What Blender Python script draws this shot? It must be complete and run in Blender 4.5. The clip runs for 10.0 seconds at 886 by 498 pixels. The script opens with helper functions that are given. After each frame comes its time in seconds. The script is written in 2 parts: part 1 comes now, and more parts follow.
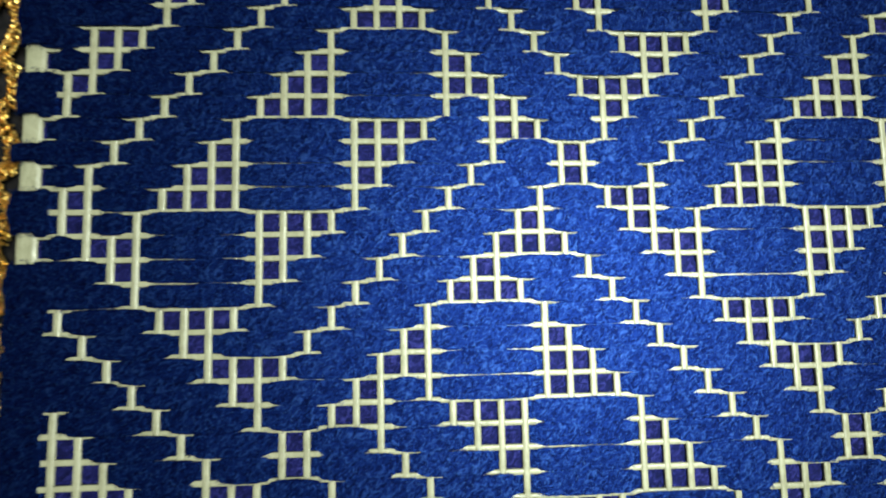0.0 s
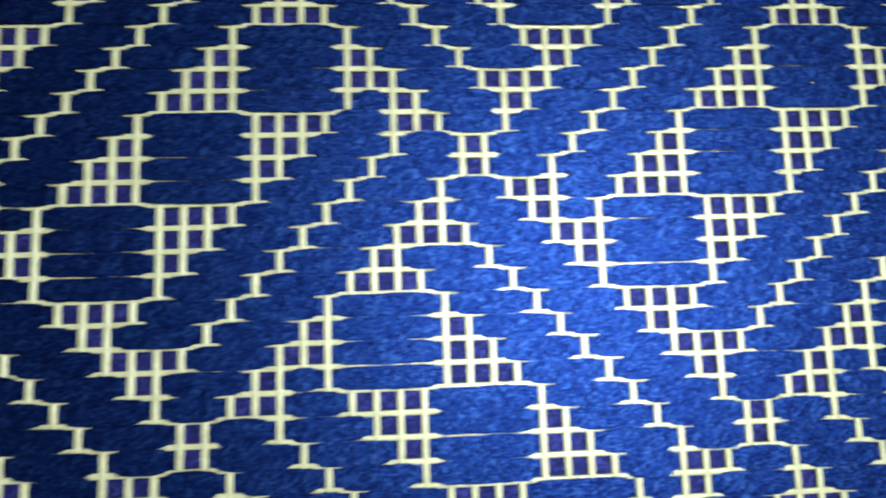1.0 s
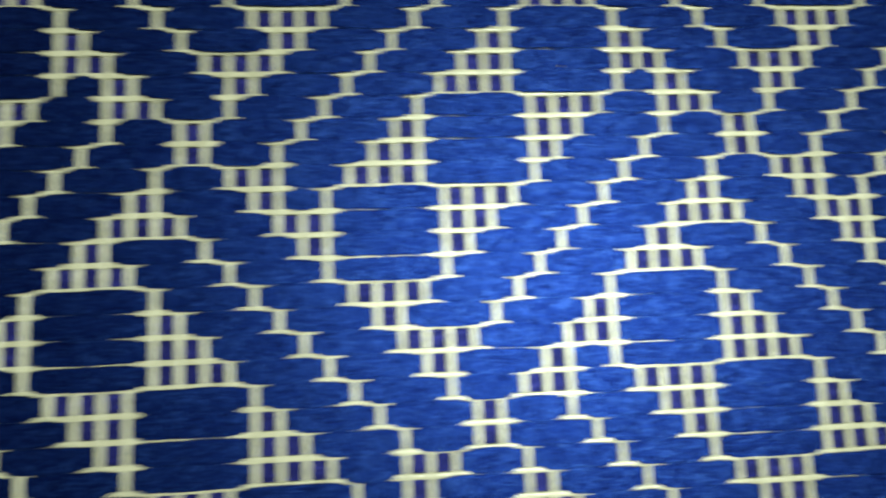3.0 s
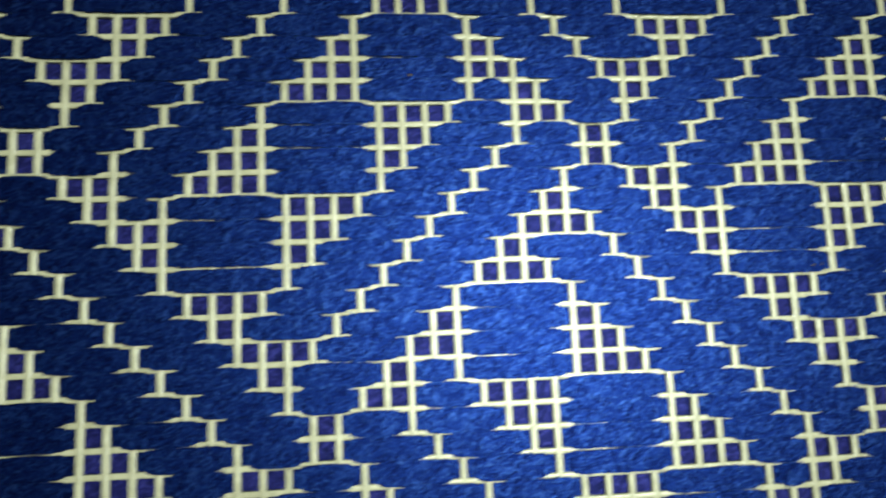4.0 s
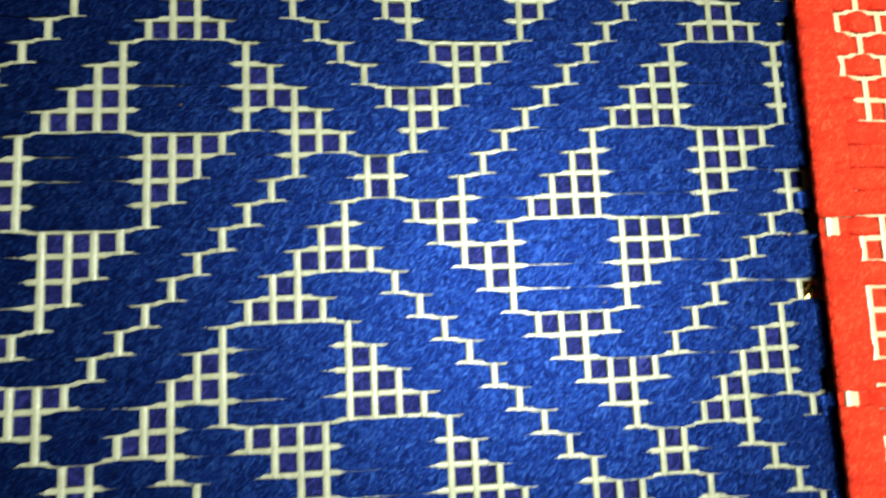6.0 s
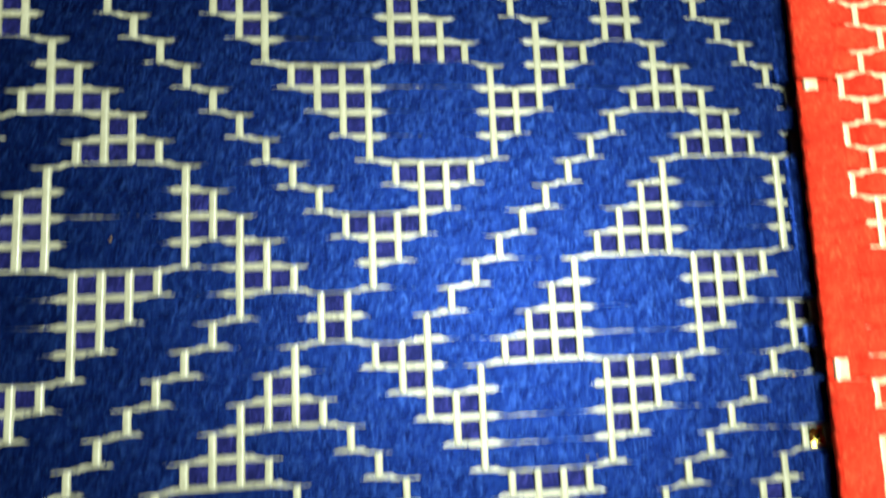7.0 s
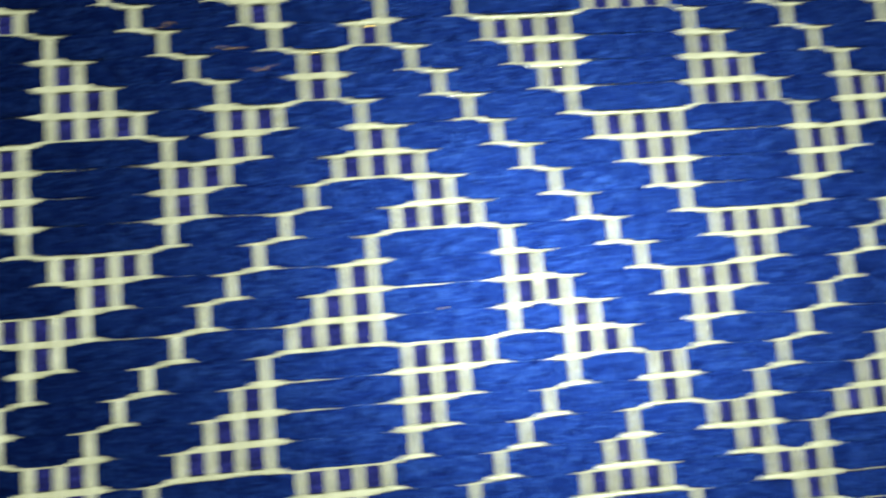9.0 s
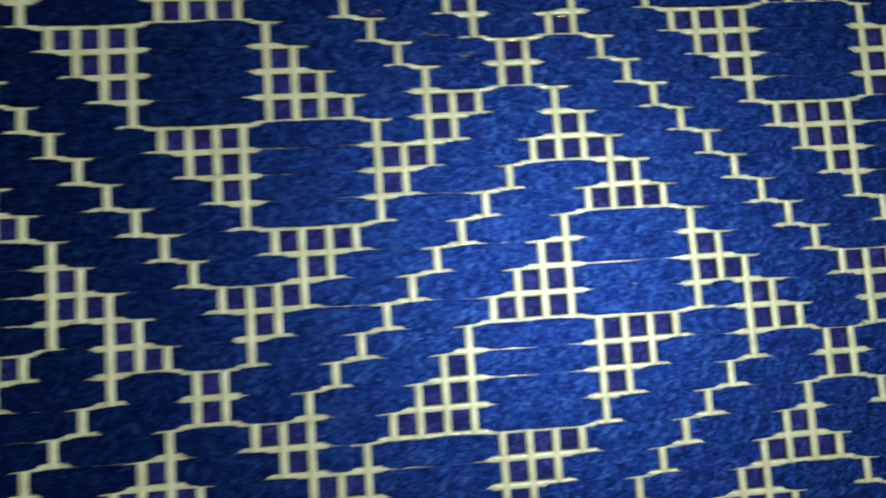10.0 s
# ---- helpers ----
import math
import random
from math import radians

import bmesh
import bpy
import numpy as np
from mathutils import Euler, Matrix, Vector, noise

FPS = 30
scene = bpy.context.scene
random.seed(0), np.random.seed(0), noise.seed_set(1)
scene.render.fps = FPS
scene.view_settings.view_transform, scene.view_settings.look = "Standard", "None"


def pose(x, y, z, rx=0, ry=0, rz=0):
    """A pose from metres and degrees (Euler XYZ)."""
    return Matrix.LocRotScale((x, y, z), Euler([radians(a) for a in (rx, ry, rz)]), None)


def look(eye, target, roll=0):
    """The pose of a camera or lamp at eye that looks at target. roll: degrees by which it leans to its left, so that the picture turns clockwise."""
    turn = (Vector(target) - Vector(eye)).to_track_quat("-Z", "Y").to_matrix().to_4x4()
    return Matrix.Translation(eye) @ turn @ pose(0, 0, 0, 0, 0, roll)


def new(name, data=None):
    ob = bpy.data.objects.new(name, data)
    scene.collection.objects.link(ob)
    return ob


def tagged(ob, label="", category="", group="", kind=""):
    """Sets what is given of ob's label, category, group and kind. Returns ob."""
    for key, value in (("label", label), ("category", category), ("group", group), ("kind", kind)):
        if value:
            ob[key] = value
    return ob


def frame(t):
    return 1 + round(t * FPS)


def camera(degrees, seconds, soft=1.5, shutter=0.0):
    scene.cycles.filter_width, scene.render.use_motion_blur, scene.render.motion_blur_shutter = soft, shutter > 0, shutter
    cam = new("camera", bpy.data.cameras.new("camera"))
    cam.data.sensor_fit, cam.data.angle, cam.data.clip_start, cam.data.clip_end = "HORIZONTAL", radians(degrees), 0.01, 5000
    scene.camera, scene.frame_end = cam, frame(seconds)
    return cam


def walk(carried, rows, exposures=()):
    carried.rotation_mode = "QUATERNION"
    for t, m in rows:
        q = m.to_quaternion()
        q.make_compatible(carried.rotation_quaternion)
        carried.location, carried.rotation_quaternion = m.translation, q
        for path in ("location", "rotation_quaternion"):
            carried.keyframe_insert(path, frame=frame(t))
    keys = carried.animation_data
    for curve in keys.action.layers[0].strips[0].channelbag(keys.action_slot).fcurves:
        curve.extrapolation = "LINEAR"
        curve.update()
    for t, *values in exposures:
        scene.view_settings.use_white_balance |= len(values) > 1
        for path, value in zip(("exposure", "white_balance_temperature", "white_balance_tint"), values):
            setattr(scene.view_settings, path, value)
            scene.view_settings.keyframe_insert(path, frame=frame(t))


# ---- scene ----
cam = camera(67.25, 10.0, soft=1.9, shutter=1.35)
# seconds, eye in metres, turn in degrees
PATH = [
    (0, -0.01190, -0.07001, 0.14103, 6.654, -4.119, -1.254),
    (0.3, -0.00968, -0.07055, 0.13864, 6.641, -4.239, -1.298),
    (0.5, -0.00688, -0.07302, 0.14327, 7.054, -4.288, -1.349),
    (0.8, 0.00318, -0.07429, 0.14407, 7.428, -4.178, -1.708),
    (1, 0.00910, -0.07441, 0.14313, 7.444, -4.120, -1.939),
    (1.2, 0.01378, -0.07369, 0.14239, 7.417, -4.312, -2.156),
    (1.4, 0.01885, -0.07591, 0.13962, 7.416, -4.560, -1.811),
    (1.5, 0.02191, -0.07743, 0.13886, 7.385, -4.536, -1.554),
    (1.8, 0.02712, -0.07750, 0.13861, 7.385, -4.781, -1.649),
    (2, 0.03123, -0.07790, 0.13834, 7.238, -4.639, -1.624),
    (2.2, 0.03665, -0.07725, 0.13909, 7.350, -4.643, -1.720),
    (2.5, 0.04578, -0.07657, 0.14218, 7.628, -4.588, -1.976),
    (2.6, 0.04992, -0.07640, 0.14295, 7.529, -4.416, -2.001),
    (2.8, 0.05805, -0.07661, 0.14198, 7.466, -4.398, -2.186),
    (3, 0.06729, -0.07668, 0.13976, 7.362, -4.588, -2.477),
    (3.2, 0.07680, -0.07760, 0.13953, 7.476, -5.037, -2.624),
    (4.3, 0.10696, -0.07515, 0.14021, 8.009, -5.141, -2.407),
    (4.5, 0.11355, -0.07268, 0.14201, 7.550, -5.360, -2.527),
    (4.6, 0.11741, -0.07156, 0.14341, 7.355, -5.313, -2.486),
    (4.8, 0.12425, -0.07061, 0.14216, 7.198, -5.391, -2.562),
    (5, 0.12789, -0.07229, 0.13911, 6.784, -5.441, -2.648),
    (5.2, 0.13271, -0.07246, 0.14020, 7.875, -5.602, -2.808),
    (6.3, 0.14852, -0.06438, 0.13800, 7.606, -6.177, -2.593),
    (6.5, 0.15209, -0.05891, 0.13516, 8.065, -5.618, -2.610),
    (6.6, 0.15358, -0.05496, 0.13316, 8.095, -5.662, -2.623),
    (7, 0.15418, -0.03973, 0.12885, 7.723, -6.129, -2.490),
    (7.2, 0.15470, -0.03299, 0.12836, 7.276, -6.140, -2.460),
    (7.5, 0.15667, -0.02764, 0.12849, 7.703, -6.150, -3.264),
    (7.6, 0.15626, -0.02722, 0.12770, 7.706, -6.332, -3.292),
    (8, 0.14788, -0.02337, 0.12535, 7.236, -6.062, -4.535),
    (8.2, 0.14194, -0.02157, 0.12340, 6.672, -5.597, -5.297),
    (8.4, 0.13443, -0.01868, 0.12515, 6.233, -4.948, -6.015),
    (8.5, 0.13120, -0.01667, 0.12541, 6.104, -4.730, -6.369),
    (8.7, 0.11793, -0.01808, 0.12513, 6.012, -4.503, -6.093),
    (9, 0.09742, -0.02112, 0.12062, 6.240, -4.486, -4.827),
    (9.2, 0.08950, -0.02040, 0.11962, 5.873, -3.908, -4.818),
    (9.5, 0.07792, -0.01786, 0.12080, 4.967, -3.855, -4.612),
    (9.7, 0.06974, -0.01994, 0.12261, 5.077, -4.105, -4.178),
    (10, 0.06131, -0.02194, 0.12531, 5.412, -4.191, -3.791),
]
EXPOSURE = [(0.0, -0.4), (0.5, -0.1), (1.0, 0.05), (1.5, 0.0), (2.0, -0.3), (2.5, -0.2), (3.0, -0.2), (4.5, -0.4), (5.0, -0.1), (6.5, -0.25), (7.0, -0.05), (7.5, -0.8), (8.0, -0.65), (8.5, 0.0), (9.0, 0.0), (9.5, -0.1), (10.0, -0.75)]
walk(cam, [(t, pose(*place)) for t, *place in PATH], EXPOSURE)

# ---- light: a broad lamp added high over the mat for the hand-carried one, dark room ----
world = bpy.data.worlds.new("world")
scene.world = world
world.use_nodes = True
world.node_tree.nodes["Background"].inputs["Color"].default_value = (0.75, 0.85, 1.0, 1)
world.node_tree.nodes["Background"].inputs["Strength"].default_value = 0.006

lamp_data = bpy.data.lights.new("torch_stand_in", "SPOT")
lamp_data.energy, lamp_data.shadow_soft_size, lamp_data.color = 700, 0.60, (0.885, 1.0, 0.875)
lamp_data.spot_size, lamp_data.spot_blend = radians(70), 1.0
lamp = new("torch_stand_in", lamp_data)
lamp.matrix_world = look((0.74, 0.08, 2.5), (0.09, -0.03, 0))

# ---- materials ----


def material(name, rough, metal=0.0):
    m = bpy.data.materials.new(name)
    m.use_nodes = True
    shader = m.node_tree.nodes["Principled BSDF"]
    shader.inputs["Roughness"].default_value, shader.inputs["Metallic"].default_value = rough, metal
    return m, m.node_tree.nodes, m.node_tree.links, shader


def noise_node(nodes, links, scale, stretch=(1, 1, 1), detail=3.0, turn=0.0):
    twist, grid, n = nodes.new("ShaderNodeMapping"), nodes.new("ShaderNodeMapping"), nodes.new("ShaderNodeTexNoise")
    geo = nodes.new("ShaderNodeNewGeometry")
    grid.inputs["Scale"].default_value, twist.inputs["Rotation"].default_value = stretch, (0, 0, radians(turn))
    n.inputs["Scale"].default_value, n.inputs["Detail"].default_value = scale, detail
    links.new(geo.outputs["Position"], twist.inputs["Vector"])
    links.new(twist.outputs["Vector"], grid.inputs["Vector"])
    links.new(grid.outputs["Vector"], n.inputs["Vector"])
    return n


def ramp_node(nodes, links, value, stops):
    r = nodes.new("ShaderNodeValToRGB")
    r.color_ramp.elements[0].position, r.color_ramp.elements[0].color = stops[0][0], (*stops[0][1], 1)
    r.color_ramp.elements[1].position, r.color_ramp.elements[1].color = stops[-1][0], (*stops[-1][1], 1)
    for at, col in stops[1:-1]:
        r.color_ramp.elements.new(at).color = (*col, 1)
    links.new(value, r.inputs["Fac"])
    return r


def mix_node(nodes, links, kind, fac, a, b):
    x = nodes.new("ShaderNodeMix")
    x.data_type, x.blend_type = "RGBA", kind
    x.inputs["Factor"].default_value = fac
    links.new(a, x.inputs["A"])
    links.new(b, x.inputs["B"])
    return x.outputs["Result"]


def lit(colour):
    """The paler tone of a dye where its fibres gleam."""
    return tuple(0.25 * c + 0.002 * w for c, w in zip(colour, (0.4, 0.9, 1.0)))


def lustre(nodes, links, shader, curl, colour, shine):
    """The broad silky gleam of combed acrylic fibres, tinted by their dye; it also imitates a carried lamp's falloff.
    """
    gleam, mix = nodes.new("ShaderNodeBsdfAnisotropic"), nodes.new("ShaderNodeMixShader")
    gleam.inputs["Roughness"].default_value = 0.385
    links.new(colour, gleam.inputs["Color"])
    nap, flat = nodes.new("ShaderNodeBump"), nodes.new("ShaderNodeCombineXYZ")  # normal held flat over the yarns, so the gleam fades out like lamp falloff
    flat.inputs["Z"].default_value = 1.0
    nap.inputs["Strength"].default_value, nap.inputs["Distance"].default_value = 0.24, 0.0004
    links.new(flat.outputs["Vector"], nap.inputs["Normal"])
    links.new(curl.outputs["Fac"], nap.inputs["Height"])
    links.new(nap.outputs["Normal"], gleam.inputs["Normal"])
    mix.inputs["Fac"].default_value = shine
    links.new(shader.outputs["BSDF"], mix.inputs[1])
    links.new(gleam.outputs["BSDF"], mix.inputs[2])
    links.new(mix.outputs["Shader"], nodes["Material Output"].inputs["Surface"])


def wool(name, dark, mid, light, shine):
    """Brushed acrylic wool: curly specks of lit fibre painted in, soft larger unevenness and a silky gleam."""
    m, nodes, links, shader = material(name, 0.9)
    curl = noise_node(nodes, links, 950, (0.62, 1.05, 1), 4.0, -50)  # the twist of the plies runs aslant
    curl.inputs["Distortion"].default_value = 1.4
    fine = ramp_node(nodes, links, curl.outputs["Fac"], [(0.34, dark), (0.52, mid), (0.70, light)])
    broad = noise_node(nodes, links, 170, (0.5, 1, 1), 3.0)
    tone = ramp_node(nodes, links, broad.outputs["Fac"], [(0.3, (0.72, 0.74, 0.80)), (0.7, (1.18, 1.16, 1.10))])
    info = nodes.new("ShaderNodeObjectInfo")
    each = ramp_node(nodes, links, info.outputs["Random"], [(0.0, (0.90, 0.90, 0.93)), (1.0, (1.08, 1.08, 1.05))])
    both = mix_node(nodes, links, "MULTIPLY", 1.0, fine.outputs["Color"], tone.outputs["Color"])
    both = mix_node(nodes, links, "MULTIPLY", 1.0, both, each.outputs["Color"])
    links.new(both, shader.inputs["Base Color"])
    bump = nodes.new("ShaderNodeBump")
    bump.inputs["Strength"].default_value, bump.inputs["Distance"].default_value = 0.8, 0.0006
    links.new(curl.outputs["Fac"], bump.inputs["Height"])
    links.new(bump.outputs["Normal"], shader.inputs["Normal"])
    shader.inputs["Specular IOR Level"].default_value = 0.15
    shader.inputs["Sheen Weight"].default_value, shader.inputs["Sheen Roughness"].default_value = 0.03, 0.45
    shader.inputs["Sheen Tint"].default_value = (*[min(1, 2.5 * c) for c in light], 1)
    gleam = ramp_node(nodes, links, curl.outputs["Fac"], [(0.40, lit(dark)), (0.53, lit(mid)), (0.66, lit(light))])
    lustre(nodes, links, shader, curl, gleam.outputs["Color"], shine)
    return m


def fibres(name, stops, shine):
    """Single loose fibres, each with its own tone; the palest tones are painted highlights."""
    m, nodes, links, shader = material(name, 0.65)
    geo = nodes.new("ShaderNodeNewGeometry")
    tone = ramp_node(nodes, links, geo.outputs["Random Per Island"], stops)
    links.new(tone.outputs["Color"], shader.inputs["Base Color"])
    shader.inputs["Specular IOR Level"].default_value = 0.08
    curl = noise_node(nodes, links, 950, (0.62, 1.05, 1), 3.0, -50)
    gleam = ramp_node(nodes, links, geo.outputs["Random Per Island"], [(at, lit(colour)) for at, colour in stops])
    lustre(nodes, links, shader, curl, gleam.outputs["Color"], shine)
    return m


def plastic(name, low, high, satin=0.0):
    """Cream moulded plastic with faint grime and a gloss; satin adds a lobe that imitates lamp falloff."""
    m, nodes, links, shader = material(name, 0.4)
    shader.inputs["Specular IOR Level"].default_value = 0.9
    grime = noise_node(nodes, links, 260, (1, 1, 1), 4.0)
    links.new(ramp_node(nodes, links, grime.outputs["Fac"], [(0.3, low), (0.62, high)]).outputs["Color"], shader.inputs["Base Color"])
    grain = noise_node(nodes, links, 1300, (1, 0.35, 1), 2.0)
    bump = nodes.new("ShaderNodeBump")
    bump.inputs["Strength"].default_value, bump.inputs["Distance"].default_value = 0.35, 0.0001
    links.new(grain.outputs["Fac"], bump.inputs["Height"])
    links.new(bump.outputs["Normal"], shader.inputs["Normal"])
    links.new(ramp_node(nodes, links, grain.outputs["Fac"], [(0.3, (0.18, 0.18, 0.18)), (0.7, (0.36, 0.36, 0.36))]).outputs["Color"], shader.inputs["Roughness"])
    # added flat lobe: cream dims away from the hot spot as if the lamp faded
    if satin:
        falloff = ramp_node(nodes, links, grime.outputs["Fac"], [(0.3, tuple(0.19 * c for c in low)), (0.62, tuple(0.22 * c for c in high))])
        lustre(nodes, links, shader, grain, falloff.outputs["Color"], satin)
    return m


BLUE = wool("blue_wool", (0.002, 0.007, 0.093), (0.006, 0.026, 0.225), (0.034, 0.095, 0.42), 0.95)
# the same blue yarn, with the shade behind the net put into its colour
SHADED_BLUE = wool("shaded_blue_wool", (0.007, 0.008, 0.065), (0.015, 0.016, 0.135), (0.042, 0.045, 0.27), 0.6)
RED = wool("red_wool", (0.93, 0.032, 0.012), (0.98, 0.048, 0.018), (1.0, 0.10, 0.04), 0.15)
FUZZ = {
    "blue_wool": fibres("blue_fibre", [(0.0, (0.002, 0.007, 0.093)), (0.45, (0.006, 0.025, 0.22)), (0.8, (0.020, 0.065, 0.37)), (1.0, (0.06, 0.14, 0.49))], 0.95),
    "red_wool": fibres("red_fibre", [(0.0, (0.92, 0.032, 0.012)), (0.45, (0.98, 0.05, 0.02)), (0.8, (1.0, 0.08, 0.045)), (1.0, (1.0, 0.16, 0.09))], 0.15),
}
CREAM = plastic("cream_plastic", (0.41, 0.395, 0.26), (0.52, 0.50, 0.345), 0.4)
# cream of the red mat's net, with the red wool's bounce light tinted in
CREAM_BOUNCE = plastic("bounce_tinted_plastic", (0.66, 0.50, 0.28), (0.78, 0.62, 0.38))

GOLD, gold_nodes, gold_links, gold_shader = material("gold_foil", 0.34, 1.0)
gold_noise = noise_node(gold_nodes, gold_links, 900, (1, 1, 1), 3.0)
gold_links.new(ramp_node(gold_nodes, gold_links, gold_noise.outputs["Fac"], [(0.3, (0.55, 0.27, 0.05)), (0.65, (0.95, 0.68, 0.22))]).outputs["Color"], gold_shader.inputs["Base Color"])

FOIL, foil_nodes, foil_links, foil_shader = material("smooth_gold_foil", 0.14, 1.0)
foil_noise = noise_node(foil_nodes, foil_links, 700, (1, 1, 1), 3.0)
foil_links.new(ramp_node(foil_nodes, foil_links, foil_noise.outputs["Fac"], [(0.35, (0.42, 0.26, 0.04)), (0.65, (0.90, 0.66, 0.14))]).outputs["Color"], foil_shader.inputs["Base Color"])

CLOTH, cloth_nodes, cloth_links, cloth_shader = material("black_cloth", 0.95)
cloth_shader.inputs["Specular IOR Level"].default_value = 0.1
cloth_noise = noise_node(cloth_nodes, cloth_links, 600, (1, 1, 1), 4.0)
cloth_links.new(ramp_node(cloth_nodes, cloth_links, cloth_noise.outputs["Fac"], [(0.3, (0.004, 0.004, 0.005)), (0.7, (0.014, 0.012, 0.013))]).outputs["Color"], cloth_shader.inputs["Base Color"])

# ---- the weave: plan in cells of the net ----
P, Q = 0.005, 0.00502            # pitch of the net along x and y
LEFT, RIGHT = -16, 48            # first and last inner rib
TOP, BOTTOM = -15, 28            # first row and the row after the last
RIB, BAR = 0.00140, 0.00118      # widths of upright ribs and cross bars
# one half of the repeat; the other half is its mirror image. | the yarn dives under the rib, - it floats over
CHART = [
    "|---|---||||---|---|----",
    "---|---|----|---|---||||",
    "--|---||----||---|---||-",
    "-|---|||----|||---||||--",
    "|---||||----|-||---||---",
    "---|----||||--|||--|---|",
    "--||----|||---|--||---|-",
    "-|||----||---|---||--|--",
    "||||----|---|---|--|||--",
    "----||||---|---||---||-|",
    "----|||---|---||||---|||",
    "----||---|---||---|---||",
]
EXTRA = {(7, 48), (12, 48)}       # ribs left bare, and covered, at the edges against the chart
HIDDEN = {(1, -16), (25, -16), (-8, 21), (-7, 21), (-8, 45), (-7, 45)}
BARE_LEFT = {2, 5, 7, 10}  # rows whose rim shows, at each edge
BARE_RIGHT = {-8, -2, 0, 7, 9, 12, 16}
FOIL_ROW = 12                    # its last hole holds a chip of foil, no stitch


def dives(r, c):
    k = r % 24
    if k >= 12:
        k, c = k - 12, -1 - c
    return CHART[k][(c + 12) % 24] == "|"


def part(name, mesh, mat, parent, label="", at=(0, 0, 0)):
    ob = new(name, mesh)
    if mat and not mesh.materials:
        mesh.materials.append(mat)
        if mat.name in FUZZ:
            mesh.materials.append(FUZZ[mat.name])
    ob.parent, ob.location = parent, at
    return tagged(ob, label)


def mesh_of(name, verts, faces, slots=None, smooth=True):
    me = bpy.data.meshes.new(name)
    me.from_pydata([tuple(v) for v in verts], [], faces)
    if slots is not None:
        me.polygons.foreach_set("material_index", slots)
    if smooth:
        me.polygons.foreach_set("use_smooth", [True] * len(me.polygons))
    me.update()
    return me


def smooth01(a, b, x):
    x = np.clip((x - a) / (b - a), 0, 1)
    return x * x * (3 - 2 * x)


def loft(rings, closed=True):
    """Verts and faces of a skin over rings (n, k, 3), each ring closed, the two ends capped."""
    n, k = rings.shape[:2]
    faces = [(i * k + j, i * k + (j + 1) % k, (i + 1) * k + (j + 1) % k, (i + 1) * k + j) for i in range(n - 1) for j in range(k)]
    faces += [tuple(range(k))[::-1], tuple((n - 1) * k + j for j in range(k))]
    return rings.reshape(-1, 3), faces


def rib_mesh(name, length, width, along, seed, high=0.00048, low=-0.0010, steps=0):
    """A moulded rib with a softly rounded top, a little uneven along its length."""
    rng = np.random.default_rng(seed)
    steps = steps or max(2, int(length / 0.0025))
    s = np.linspace(0, length, steps + 1)
    wob = np.convolve(rng.normal(0, 1, len(s) + 4), np.ones(5) / 5, "valid") * 0.00006
    fat = 1 + np.convolve(rng.normal(0, 1, len(s) + 4), np.ones(5) / 5, "valid") * 0.05
    prof = [(-0.5, low), (-0.5, high * 0.62), (-0.45, high * 0.90), (-0.2, high * 0.99), (0, high), (0.2, high * 0.99), (0.45, high * 0.90), (0.5, high * 0.62), (0.5, low)]
    rings = np.zeros((len(s), len(prof), 3))
    for j, (u, z) in enumerate(prof):
        across = u * width * fat + wob
        rings[:, j] = np.stack([s, across, np.full_like(s, z)] if along == "x" else [-across, s, np.full_like(s, z)], 1)
    return mesh_of(name, *loft(rings))


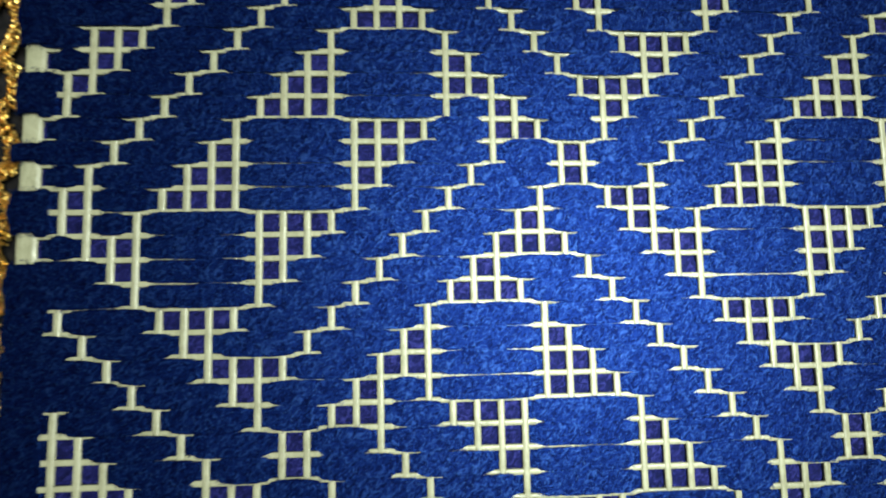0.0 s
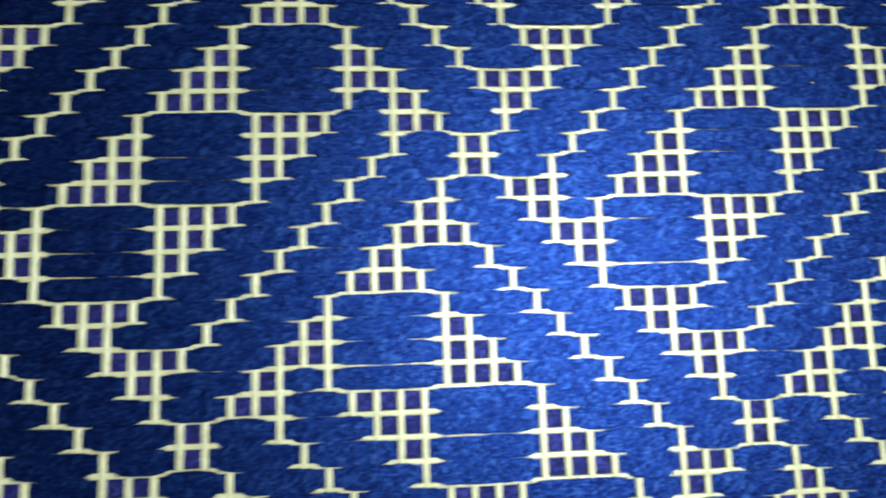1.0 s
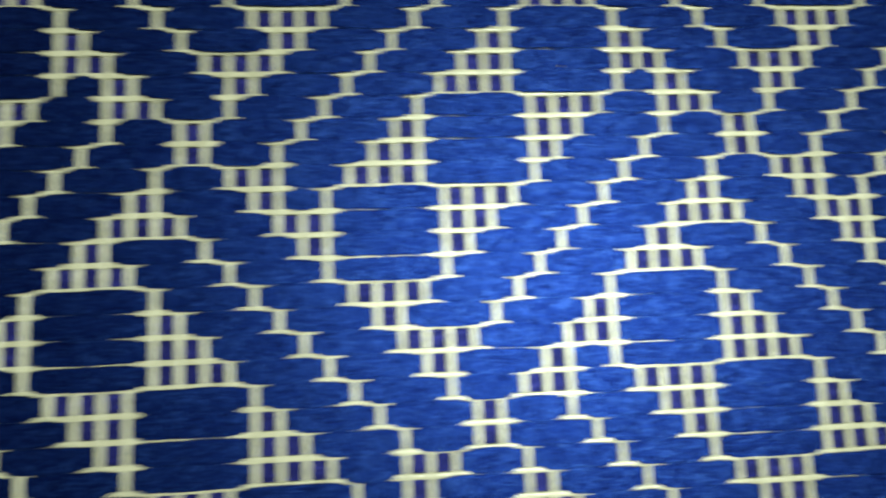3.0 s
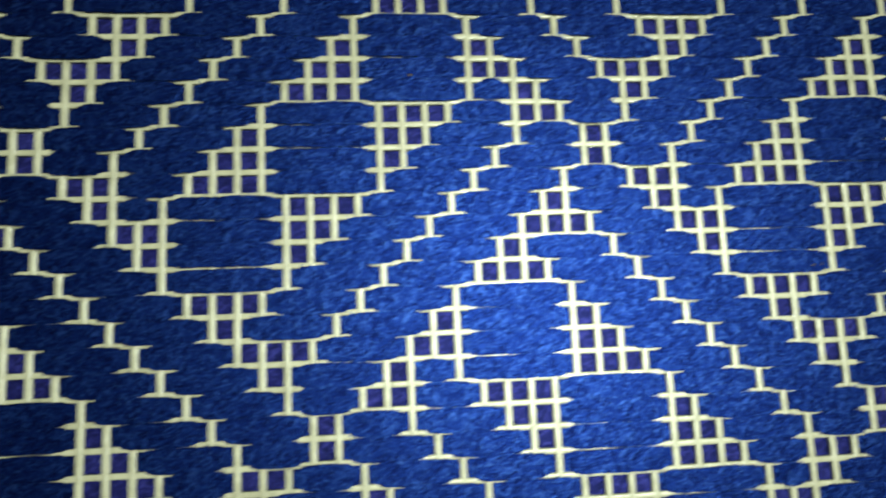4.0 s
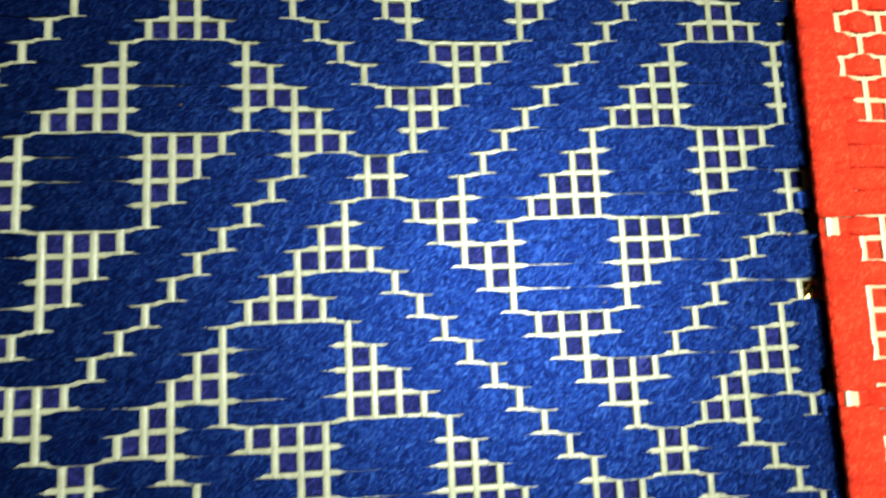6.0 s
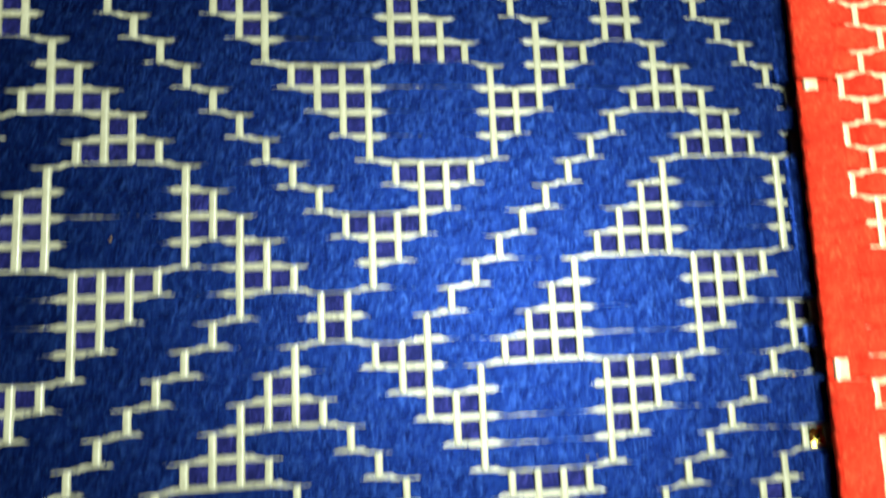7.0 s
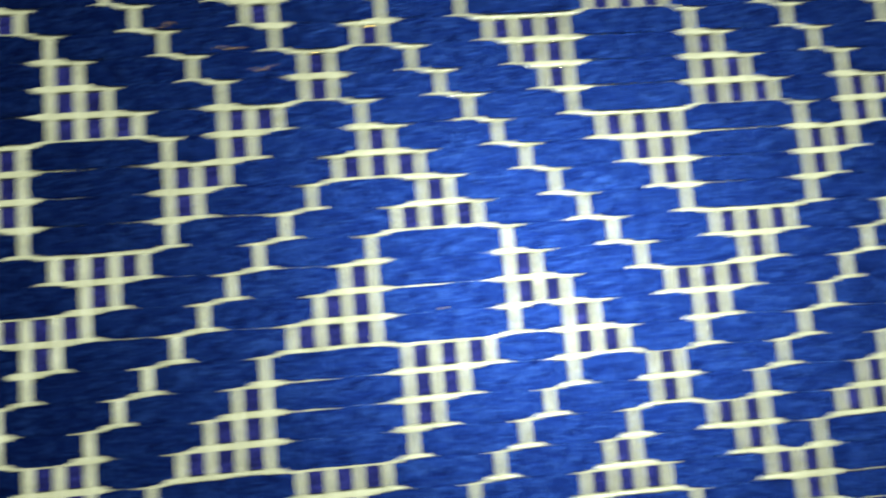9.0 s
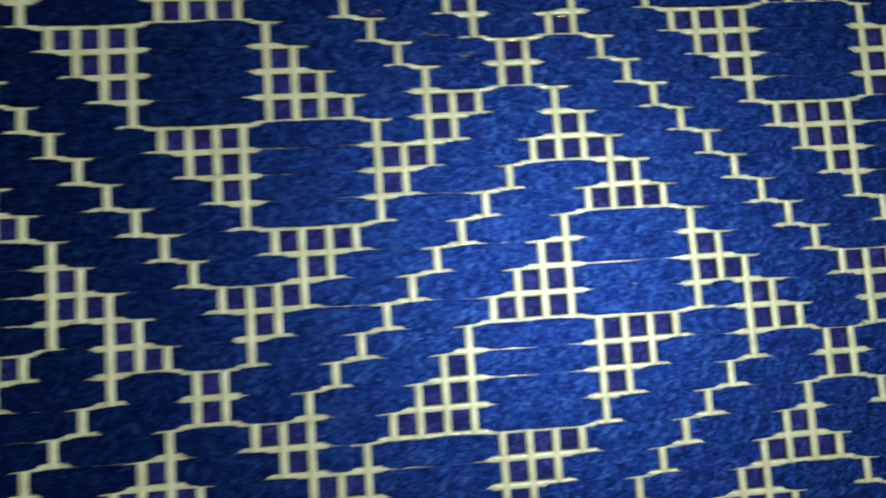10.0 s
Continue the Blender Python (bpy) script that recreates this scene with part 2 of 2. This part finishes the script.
def stitch_arrays(cells, pitch, seed, fill=1.0, lift=1.0, fuzzy=95):
    """A float of wool over a number of cells: pinched where it dives under the ribs at both ends, swollen between."""
    rng = np.random.default_rng(seed)
    n = max(8, int(cells * 8))
    s = np.linspace(0, 1, n + 1)
    x = (0.10 + s * (cells - 0.20)) * pitch
    d = np.minimum(x, cells * pitch - x) / pitch
    k = 9
    u = np.linspace(-1, 1, k)
    reach = np.minimum(rng.uniform(1.1, 2.3, 2), cells * 0.48)
    a, b = [0.66 * smooth01(0.10, min(0.85, cells * 0.45), d) + 0.34 * smooth01(0.3, far, d) for far in reach]
    full = 1.0 if cells > 2 else 0.80
    noise_up = np.convolve(rng.normal(0, 1, n + 9), np.ones(9) / 9, "valid") * 0.035
    noise_dn = np.convolve(rng.normal(0, 1, n + 9), np.ones(9) / 9, "valid") * 0.035
    skew = rng.normal(0, 0.026, 2)
    up = Q * fill * (0.384 + full * (0.134 + skew[0]) * a + noise_up * a)
    dn = Q * fill * (0.384 + full * (0.134 + skew[1]) * b + noise_dn * b)
    rise = smooth01(0.10, 0.75, d)
    edge = (-0.0006 + 0.00168 * smooth01(0.15, 0.9, d)) * lift
    crown = (-0.0001 + 0.00165 * rise) * lift
    rings = np.zeros((n + 1, k + 2, 3))
    for j in range(k):
        y = np.where(u[j] > 0, up, dn) * u[j]
        bow = (1 - u[j] ** 2) ** 0.45
        ply = 0.00009 * np.cos(u[j] * 9.0 + x / pitch * 2.2 + seed)
        rough = rng.normal(0, 0.00006, n + 1)
        z = edge + (crown - edge) * bow + (ply + rough) * (0.3 + 0.7 * rise)
        rings[:, j] = np.stack([x + rng.normal(0, 0.00004, n + 1), y + rng.normal(0, 0.00003, n + 1), z], 1)
    rings[:, k] = np.stack([x, up * 0.8, edge - 0.0006], 1)
    rings[:, k + 1] = np.stack([x, -dn * 0.8, edge - 0.0006], 1)
    v, f = loft(rings[:, ::-1])
    # loose fibres over the crown and past the edges
    m = int(cells * fuzzy)
    fx = rng.uniform(0.14, cells - 0.14, m) * pitch
    fu = rng.uniform(-1.0, 1.0, m)
    y = np.where(fu > 0, np.interp(fx, x, up), np.interp(fx, x, dn)) * fu
    e, c = np.interp(fx, x, edge), np.interp(fx, x, crown)
    z = e + (c - e) * (1 - fu ** 2) ** 0.45 - 0.00004
    return join([(v, f, None, (0, 0, 0)), (*fibre_arrays(np.stack([fx, y, z], 1), rng), (0, 0, 0))])


def fibre_arrays(base, rng, long=0.00075, wide=0.00013):
    """Short curled fibres that stand out of the wool at the given places."""
    m = len(base)
    a = rng.normal(0.9, 0.9, m) + np.pi * rng.integers(0, 2, m)
    length = long * rng.uniform(0.5, 1.35, m)
    way = np.stack([np.cos(a), np.sin(a), 0 * a], 1)
    side = np.stack([-np.sin(a), np.cos(a), rng.normal(0, 0.5, m)], 1) * (wide * rng.uniform(0.5, 1.1, m))[:, None]
    up = np.zeros((m, 3))
    up[:, 2] = rng.uniform(0.00010, 0.00034, m)
    curl = np.stack([-np.sin(a), np.cos(a), 0 * a], 1) * rng.normal(0, 0.00014, m)[:, None]
    mid, tip = base + way * length[:, None] * 0.5 + up + curl, base + way * length[:, None] + up * rng.uniform(-0.1, 0.8, m)[:, None]
    v = np.stack([base - side * 0.5, base + side * 0.5, mid + side * 0.5, mid - side * 0.5, tip], 1).reshape(-1, 3)
    f = []
    for i in range(m):
        k = 5 * i
        f += [(k, k + 1, k + 2, k + 3), (k + 3, k + 2, k + 4)]
    return v, f, [1] * len(f)


def join(arrays):
    """Joins (verts, faces, slots, place) into one set of verts, faces and material slots."""
    verts, faces, slots, n = [], [], [], 0
    for v, f, k, at in arrays:
        verts.append(v + np.array(at))
        faces += [tuple(i + n for i in poly) for poly in f]
        slots += k or [0] * len(f)
        n += len(v)
    return np.concatenate(verts), faces, slots


def strand_arrays(length, seed, half, z, thick=0.0006):
    """The yarn that runs flat behind the net along one row."""
    rng = np.random.default_rng(seed)
    n = int(length / 0.0025)
    x = np.linspace(0, length, n + 1)
    rings = np.zeros((n + 1, 8, 3))
    for j, a in enumerate(np.linspace(0, 2 * np.pi, 8, endpoint=False)):
        rings[:, j] = np.stack([x, half * np.cos(a) + rng.normal(0, 0.00006, n + 1), z + thick * np.sin(a) + rng.normal(0, 0.00007, n + 1)], 1)
    return loft(rings)


def floats_of(stops):
    return [(a, b - a) for a, b in zip(stops, stops[1:]) if b - a > 1]


# ---- the setting: a dark cloth under everything ----
def cloth_sheet():
    n = 60
    xs, ys = np.linspace(-2.6, 3.0, n + 1), np.linspace(-2.8, 2.7, n + 1)
    verts = [(x, y, -0.0042 + 0.0010 * noise.noise(Vector((x * 5, y * 5, 0)))) for y in ys for x in xs]
    faces = [(i * (n + 1) + j, i * (n + 1) + j + 1, (i + 1) * (n + 1) + j + 1, (i + 1) * (n + 1) + j) for i in range(n) for j in range(n)]
    ob = new("ground", mesh_of("ground", verts, faces))
    ob.data.materials.append(CLOTH)
    return tagged(ob, "black matt cloth spread flat under the mats", "cloth", kind="structure")


cloth_sheet()

# ---- blue panel ----
blue = tagged(new("blue_mat"), "royal blue wool mat woven in diamonds through a cream plastic net", "mat")
X0, X1 = (LEFT - 1.75) * P, (RIGHT + 1.35) * P
Y0, Y1 = -TOP * Q, -BOTTOM * Q

rib_kinds = []
for n, c in enumerate(range(LEFT, RIGHT + 1)):
    if n < 5:
        rib_kinds.append(rib_mesh("rib", Y0 - Y1, RIB, "y", 40 + n))
        rib_kinds[-1].materials.append(CREAM)
    part("rib", rib_kinds[n % 5], None, blue, "" if n else "cream plastic net rib", (c * P, Y1, 0))
bar_kinds = []
for n, r in enumerate(range(TOP, BOTTOM + 1)):
    if n < 5:
        bar_kinds.append(rib_mesh("cross_bar", X1 - X0 - 0.0012, BAR, "x", 60 + n, high=0.00042))
        bar_kinds[-1].materials.append(CREAM)
    part("cross_bar", bar_kinds[n % 5], None, blue, "" if n else "cream plastic net bar", (X0 + 0.0006, -r * Q, 0))
part("rim", rib_mesh("rim", Y0 - Y1, 0.0040, "y", 81, high=0.00050), CREAM, blue, "wide cream plastic rim", ((LEFT - 1.33) * P, Y1, 0))
part("rim", rib_mesh("rim", Y0 - Y1, 0.0026, "y", 82, high=0.00050), CREAM, blue, "wide cream plastic rim", ((RIGHT + 1.08) * P, Y1, 0))

back_kinds = []
for n, r in enumerate(range(TOP, BOTTOM)):
    if n < 4:
        back_kinds.append(mesh_of("back_yarn", *strand_arrays(X1 - X0 - 0.002, 90 + n, Q * 0.47, -0.0009)))
        back_kinds[-1].materials.append(SHADED_BLUE)
    part("back_yarn", back_kinds[n % 4], None, blue, "" if n else "blue yarn behind the net, coloured darker for the shade there", (X0 + 0.001, -(r + 0.5) * Q, 0))

stitch_kinds, outer = {}, []
for r in range(TOP, BOTTOM):
    rng = random.Random(r + 500)
    inner = [c for c in range(LEFT, RIGHT + 1) if (dives(r, c) or (r, c) in EXTRA) and (r, c) not in HIDDEN]
    stops = [LEFT - (0.9 if r in BARE_LEFT else 1.6), *inner, RIGHT + (0.9 if r in BARE_RIGHT else 1.6)][:-1 if r == FOIL_ROW else None]
    for a, cells in floats_of(stops):
        kind = (round(cells, 2), rng.randrange(4))
        if kind not in stitch_kinds:
            v, f, k = stitch_arrays(kind[0], P, 1000 + int(kind[0] * 40) + kind[1] * 7)
            stitch_kinds[kind] = (v, f, k, mesh_of("stitch", v, f, k))
        v, f, k, me = stitch_kinds[kind]
        at = (a * P, -(r + 0.5) * Q + rng.uniform(-0.00008, 0.00008), rng.uniform(-0.00008, 0.00008))
        if -4 <= r < 17:
            part("stitch", me, BLUE, blue, "", at)
        else:
            outer.append((v, f, k, at))
ob = part("outer_stitches", mesh_of("outer_stitches", *join(outer)), BLUE, blue, "royal blue wool stitches")
tagged(ob, kind="stuff")


def binding_arrays(width, seed, z0=-0.0022, top=0.0017, half=0.5, fuzzy=95, square=0.7, waist=None):
    """One turn of yarn wrapped round the rim of a net, seen from above as a rounded bar across the rim."""
    rng = np.random.default_rng(seed)
    ang = np.linspace(0, 2 * np.pi, 17)[:-1]
    waist = (top + z0) / 2 if waist is None else waist
    n = 6
    rings = np.zeros((16, n, 3))
    for i, a in enumerate(ang):
        cx, cz = np.cos(a), np.sin(a)
        base = np.array([width * 0.5 * np.sign(cx) * abs(cx) ** 0.85, 0, waist + (top - waist if cz > 0 else waist - z0) * np.sign(cz) * abs(cz) ** square])
        for j in range(n):
            b = 2 * np.pi * j / n
            rings[i, j] = base + np.array([cx * 0.0004 * np.cos(b), Q * half * np.sin(b), cz * 0.0004 * np.cos(b)]) + rng.normal(0, 0.00007, 3)
    m = int(fuzzy * width / P)
    px = rng.uniform(-0.5, 0.5, m)
    base = np.stack([px * width, rng.uniform(-0.5, 0.5, m) * Q, top + 0.0003 - 0.0012 * np.abs(2 * px) ** 5], 1)
    fuzz = fibre_arrays(base, rng)
    k = n
    faces = [(i * k + j, i * k + (j + 1) % k, ((i + 1) % 16) * k + (j + 1) % k, ((i + 1) % 16) * k + j) for i in range(16) for j in range(k)]
    return join([(rings.reshape(-1, 3), faces, None, (0, 0, 0)), (*fuzz, (0, 0, 0))])


rng = random.Random(77)
bind_kinds = [mesh_of("binding_stitch", *binding_arrays(0.0078, 300 + i, half=0.42)) for i in range(4)]
bind_right = [mesh_of("binding_stitch", *binding_arrays(0.0088, 310 + i, top=0.0028, half=0.42)) for i in range(4)]
for n, r in enumerate(range(TOP, BOTTOM)):
    if r not in BARE_LEFT:
        part("binding_stitch", bind_kinds[n % 4], BLUE, blue, "", ((LEFT - 1.22 + rng.uniform(-0.1, 0.1)) * P, -(r + 0.5) * Q, 0))
        if r + 1 not in BARE_LEFT:
            part("binding_stitch", bind_kinds[(n + 2) % 4], BLUE, blue, "", ((LEFT - 1.25 + rng.uniform(-0.1, 0.1)) * P, -(r + 1.0) * Q, -0.0001))
    if r not in BARE_RIGHT:
        part("binding_stitch", bind_right[n % 4], BLUE, blue, "", ((RIGHT + 1.28) * P, -(r + 0.5) * Q, 0))
        if r + 1 not in BARE_RIGHT:
            part("binding_stitch", bind_right[(n + 2) % 4], BLUE, blue, "", ((RIGHT + 1.30) * P, -(r + 1.0) * Q, -0.0001))

# ---- red panel, lying on the edge of the blue one ----
RED_X, RED_Y, RED_Z = 49.77, -7.51, 0.0042
RED_COLS, RED_TOP, RED_BOTTOM = 11, -7, 35
RED_BARE = {0: (2, 4, 6, 8), 3: (3, 5, 7, 9), 4: (2, 4, 6, 8), 11: (2, 3, 7, 8), 12: (6,), 13: (6, 7), 14: (7,), 15: (6,), 16: (0, 2, 5, 7), 17: (1, 2, 6), 18: (3, 7),
            19: (1, 2, 5), 20: (1, 2, 6), 21: (1, 2, 7), 22: (4, 8), 23: (3, 6)}
RED_THIN = {14: 0.95, 16: 0.80, 17: 0.95, 23: 0.86}  # rows of thin yarn, with the bars bare beside it
RED_RIM = {5: 0.15, 16: 0.3, 23: 0.2}  # rows whose rim shows, and by how much the yarn beside it gives way


def red_dives(r):
    return RED_BARE.get(r, (2, 4, 6, 8) if r % 2 == 0 else (1, 3, 5, 7, 9))


red = tagged(new("red_mat"), "bright red wool mat with cream net, overlapping the blue one", "mat")
red.location, red.scale = (RED_X * P, -RED_Y * Q, RED_Z), (1.03, 1.053, 1.0)  # its net is slightly coarser
red.rotation_euler.z = radians(-0.5)
RX1, RY0, RY1 = (RED_COLS + 0.3) * P, -RED_TOP * Q, -RED_BOTTOM * Q
red_rib = rib_mesh("rib", RY0 - RY1, RIB, "y", 140)
red_bar = rib_mesh("cross_bar", RX1 + 0.0040, BAR, "x", 141, high=0.00042)
red_back = mesh_of("back_yarn", *strand_arrays(RX1 - 0.001, 142, Q * 0.47, -0.0009))
for c in range(1, RED_COLS + 1):
    part("rib", red_rib, CREAM_BOUNCE, red, "", (c * P, RY1, 0))
part("rim", rib_mesh("rim", RY0 - RY1, 0.0030, "y", 143, high=0.00050, low=-0.0012), CREAM_BOUNCE, red, "wide cream plastic rim", (-0.36 * P, RY1, 0.0004))
for r in range(RED_TOP, RED_BOTTOM + 1):
    part("cross_bar", red_bar, CREAM_BOUNCE, red, "", (-0.0025, -r * Q, 0))
    if r == RED_BOTTOM:
        break
    part("back_yarn", red_back, RED, red, "", (0.001, -(r + 0.5) * Q, 0))
    rng = random.Random(r + 900)
    stops = [-0.05] + [c for c in red_dives(r) if c] + [RED_COLS + 0.4]
    for a, cells in floats_of(stops):
        kind = ("red", round(cells, 2), rng.randrange(3), RED_THIN.get(r, 1.0))
        if kind not in stitch_kinds:
            v, f, k = stitch_arrays(kind[1], P, 2000 + int(kind[1] * 40) + kind[2] * 7, fill=kind[3], fuzzy=8)
            stitch_kinds[kind] = mesh_of("stitch", v, f, k)
        part("stitch", stitch_kinds[kind], RED, red, "", (a * P, -(r + 0.5) * Q, rng.uniform(-0.0001, 0.0001)))
red_bind = [mesh_of("binding_stitch", *binding_arrays(0.0082, 330 + i, z0=-0.0010, half=0.46, fuzzy=8, square=0.7, waist=0.0005)) for i in range(4)]
red_low = [mesh_of("binding_stitch", *binding_arrays(0.0076, 340 + i, z0=-0.0010, top=0.0001, half=0.46, fuzzy=0, square=0.8, waist=-0.0003)) for i in range(2)]
for n, r in enumerate(range(RED_TOP, RED_BOTTOM)):
    if r not in RED_RIM:
        part("binding_stitch", red_bind[n % 4], RED, red, "", (-0.08 * P, -(r + 0.5) * Q, 0))
    else:
        part("binding_stitch", red_low[n % 2], RED, red, "", (-0.04 * P, -(r + 0.5) * Q, 0))
    aside = RED_RIM.get(r, 0) - RED_RIM.get(r + 1, 0)
    part("binding_stitch", red_bind[(n + 2) % 4], RED, red, "", (-0.10 * P, -(r + 1.0 + aside) * Q, -0.0001))


# ---- gold lace along the other edge ----
def bead_arrays(radius):
    bm = bmesh.new()
    bmesh.ops.create_icosphere(bm, subdivisions=1, radius=radius)
    v = np.array([tuple(w.co) for w in bm.verts])
    f = [tuple(w.index for w in face.verts) for face in bm.faces]
    bm.free()
    return v, f


def lace_strand(seed, phase):
    """A thick scalloped cord closely covered with tiny gold foil beads."""
    rng = np.random.default_rng(seed)
    v, f = bead_arrays(0.00046)
    made, y = [], Y0
    while y > Y1:
        a = (y - Y0) / (5.6 * Q) * 2 * np.pi + phase
        x = (-18.95 + 0.80 * np.sin(a)) * P
        for _ in range(14):
            squash, way, out = rng.uniform(0.6, 1.25, 3), rng.uniform(0, 2 * np.pi), 0.0018 * rng.uniform(0.2, 1.0) ** 0.5
            made.append((v * squash, f, None, (x + out * np.cos(way), y + rng.normal(0, 0.0004), -0.0010 + 0.8 * out * np.sin(way))))
        y -= 0.00075
    return join(made)


lace = tagged(new("gold_lace"), "glittering gold beaded lace trim on black cloth", "lace trim")
part("beaded_strand", mesh_of("beaded_strand", *lace_strand(7, 0.4), smooth=False), GOLD, lace)
part("beaded_strand", mesh_of("beaded_strand", *lace_strand(8, 0.4 + math.pi), smooth=False), GOLD, lace)


def sequin():
    """A crumpled square of gold foil behind one hole of the net."""
    rng = np.random.default_rng(5)
    n = 5
    g = np.linspace(-0.0019, 0.0019, n)
    top = [(x, y, -0.0006 + rng.normal(0, 0.00022)) for y in g for x in g]
    low = [(x, y, z - 0.0003) for x, y, z in top]
    faces = [(i * n + j, i * n + j + 1, (i + 1) * n + j + 1, (i + 1) * n + j) for i in range(n - 1) for j in range(n - 1)]
    faces += [tuple(k + n * n for k in reversed(q)) for q in faces]
    rim = list(range(n)) + [i * n + n - 1 for i in range(1, n)] + [n * n - 1 - i for i in range(1, n)] + [i * n for i in range(n - 2, 0, -1)]
    faces += [(b, a, a + n * n, b + n * n) for a, b in zip(rim, rim[1:] + rim[:1])]
    ob = new("gold_foil_chip", mesh_of("gold_foil_chip", top + low, faces, smooth=False))
    ob.data.materials.append(FOIL)
    ob.location = (48.45 * P, -12.5 * Q, 0.0007)
    return tagged(ob, "crumpled gold foil chip in a hole of the blue mat", "foil chip")


sequin()


# ---- lint and glitter caught on the mat ----
TAN, tan_nodes, tan_links, tan_shader = material("tan_lint", 0.8)
tan_noise = noise_node(tan_nodes, tan_links, 900, (1, 1, 1), 2.0)
tan_links.new(ramp_node(tan_nodes, tan_links, tan_noise.outputs["Fac"], [(0.35, (0.05, 0.03, 0.015)), (0.65, (0.30, 0.19, 0.08))]).outputs["Color"], tan_shader.inputs["Base Color"])


def lint(c, r, cells, turn, seed):
    """A thin curled thread lying on the wool."""
    rng = np.random.default_rng(seed)
    n = 12
    s = np.linspace(0, 1, n + 1)
    mid = np.stack([s * cells * P, 0.0004 * np.sin(s * 5 + seed) + 0.0002 * np.sin(s * 11), 0.0004 * np.sin(s * np.pi)], 1)
    rings = np.zeros((n + 1, 5, 3))
    for j in range(5):
        a = 2 * np.pi * j / 5
        thick = 0.00010 * (1 - 0.7 * np.abs(2 * s - 1) ** 3) * rng.uniform(0.8, 1.2)
        rings[:, j] = mid + np.stack([0 * s, thick * np.cos(a), thick * np.sin(a)], 1)
    ob = new("lint_thread", mesh_of("lint_thread", *loft(rings)))
    ob.data.materials.append(TAN)
    ob.matrix_world = pose(c * P, -r * Q, 0.00150, 0, 0, turn)
    return tagged(ob, "short curled tan thread lying on the blue wool", "lint", "lint on the mat")


lint(13.9, -6.05, 1.1, 6, 1)
lint(15.1, -5.22, 1.0, 10, 2)
lint(6.0, -1.15, 0.5, -8, 3)
lint(11.9, -7.02, 0.6, 4, 4)


def fleck(c, r, size, seed):
    rng = np.random.default_rng(seed)
    bm = bmesh.new()
    bmesh.ops.create_icosphere(bm, subdivisions=1, radius=size)
    for v in bm.verts:
        v.co = Vector((v.co.x * 1.5, v.co.y * 0.7, v.co.z * 0.5)) * rng.uniform(0.7, 1.2)
    me = bpy.data.meshes.new("glitter_fleck")
    bm.to_mesh(me)
    bm.free()
    ob = new("glitter_fleck", me)
    me.materials.append(GOLD)
    ob.matrix_world = pose(c * P, -r * Q, 0.0016 if dives(int(r), int(c)) is False else 0.0006, 0, 0, rng.uniform(-30, 30))
    return tagged(ob, "tiny gold glitter fleck stuck to the mat", "glitter", "gold glitter flecks")


for n, (c, r, size) in enumerate([(17.5, -5.88, 0.00032), (19.5, -6.68, 0.0003), (47.6, 10.05, 0.00024), (47.3, 10.08, 0.0002), (38.9, 12.7, 0.0003), (39.3, 12.68, 0.00022), (21.4, 3.88, 0.00028)]):
    fleck(c, r, size, 60 + n)
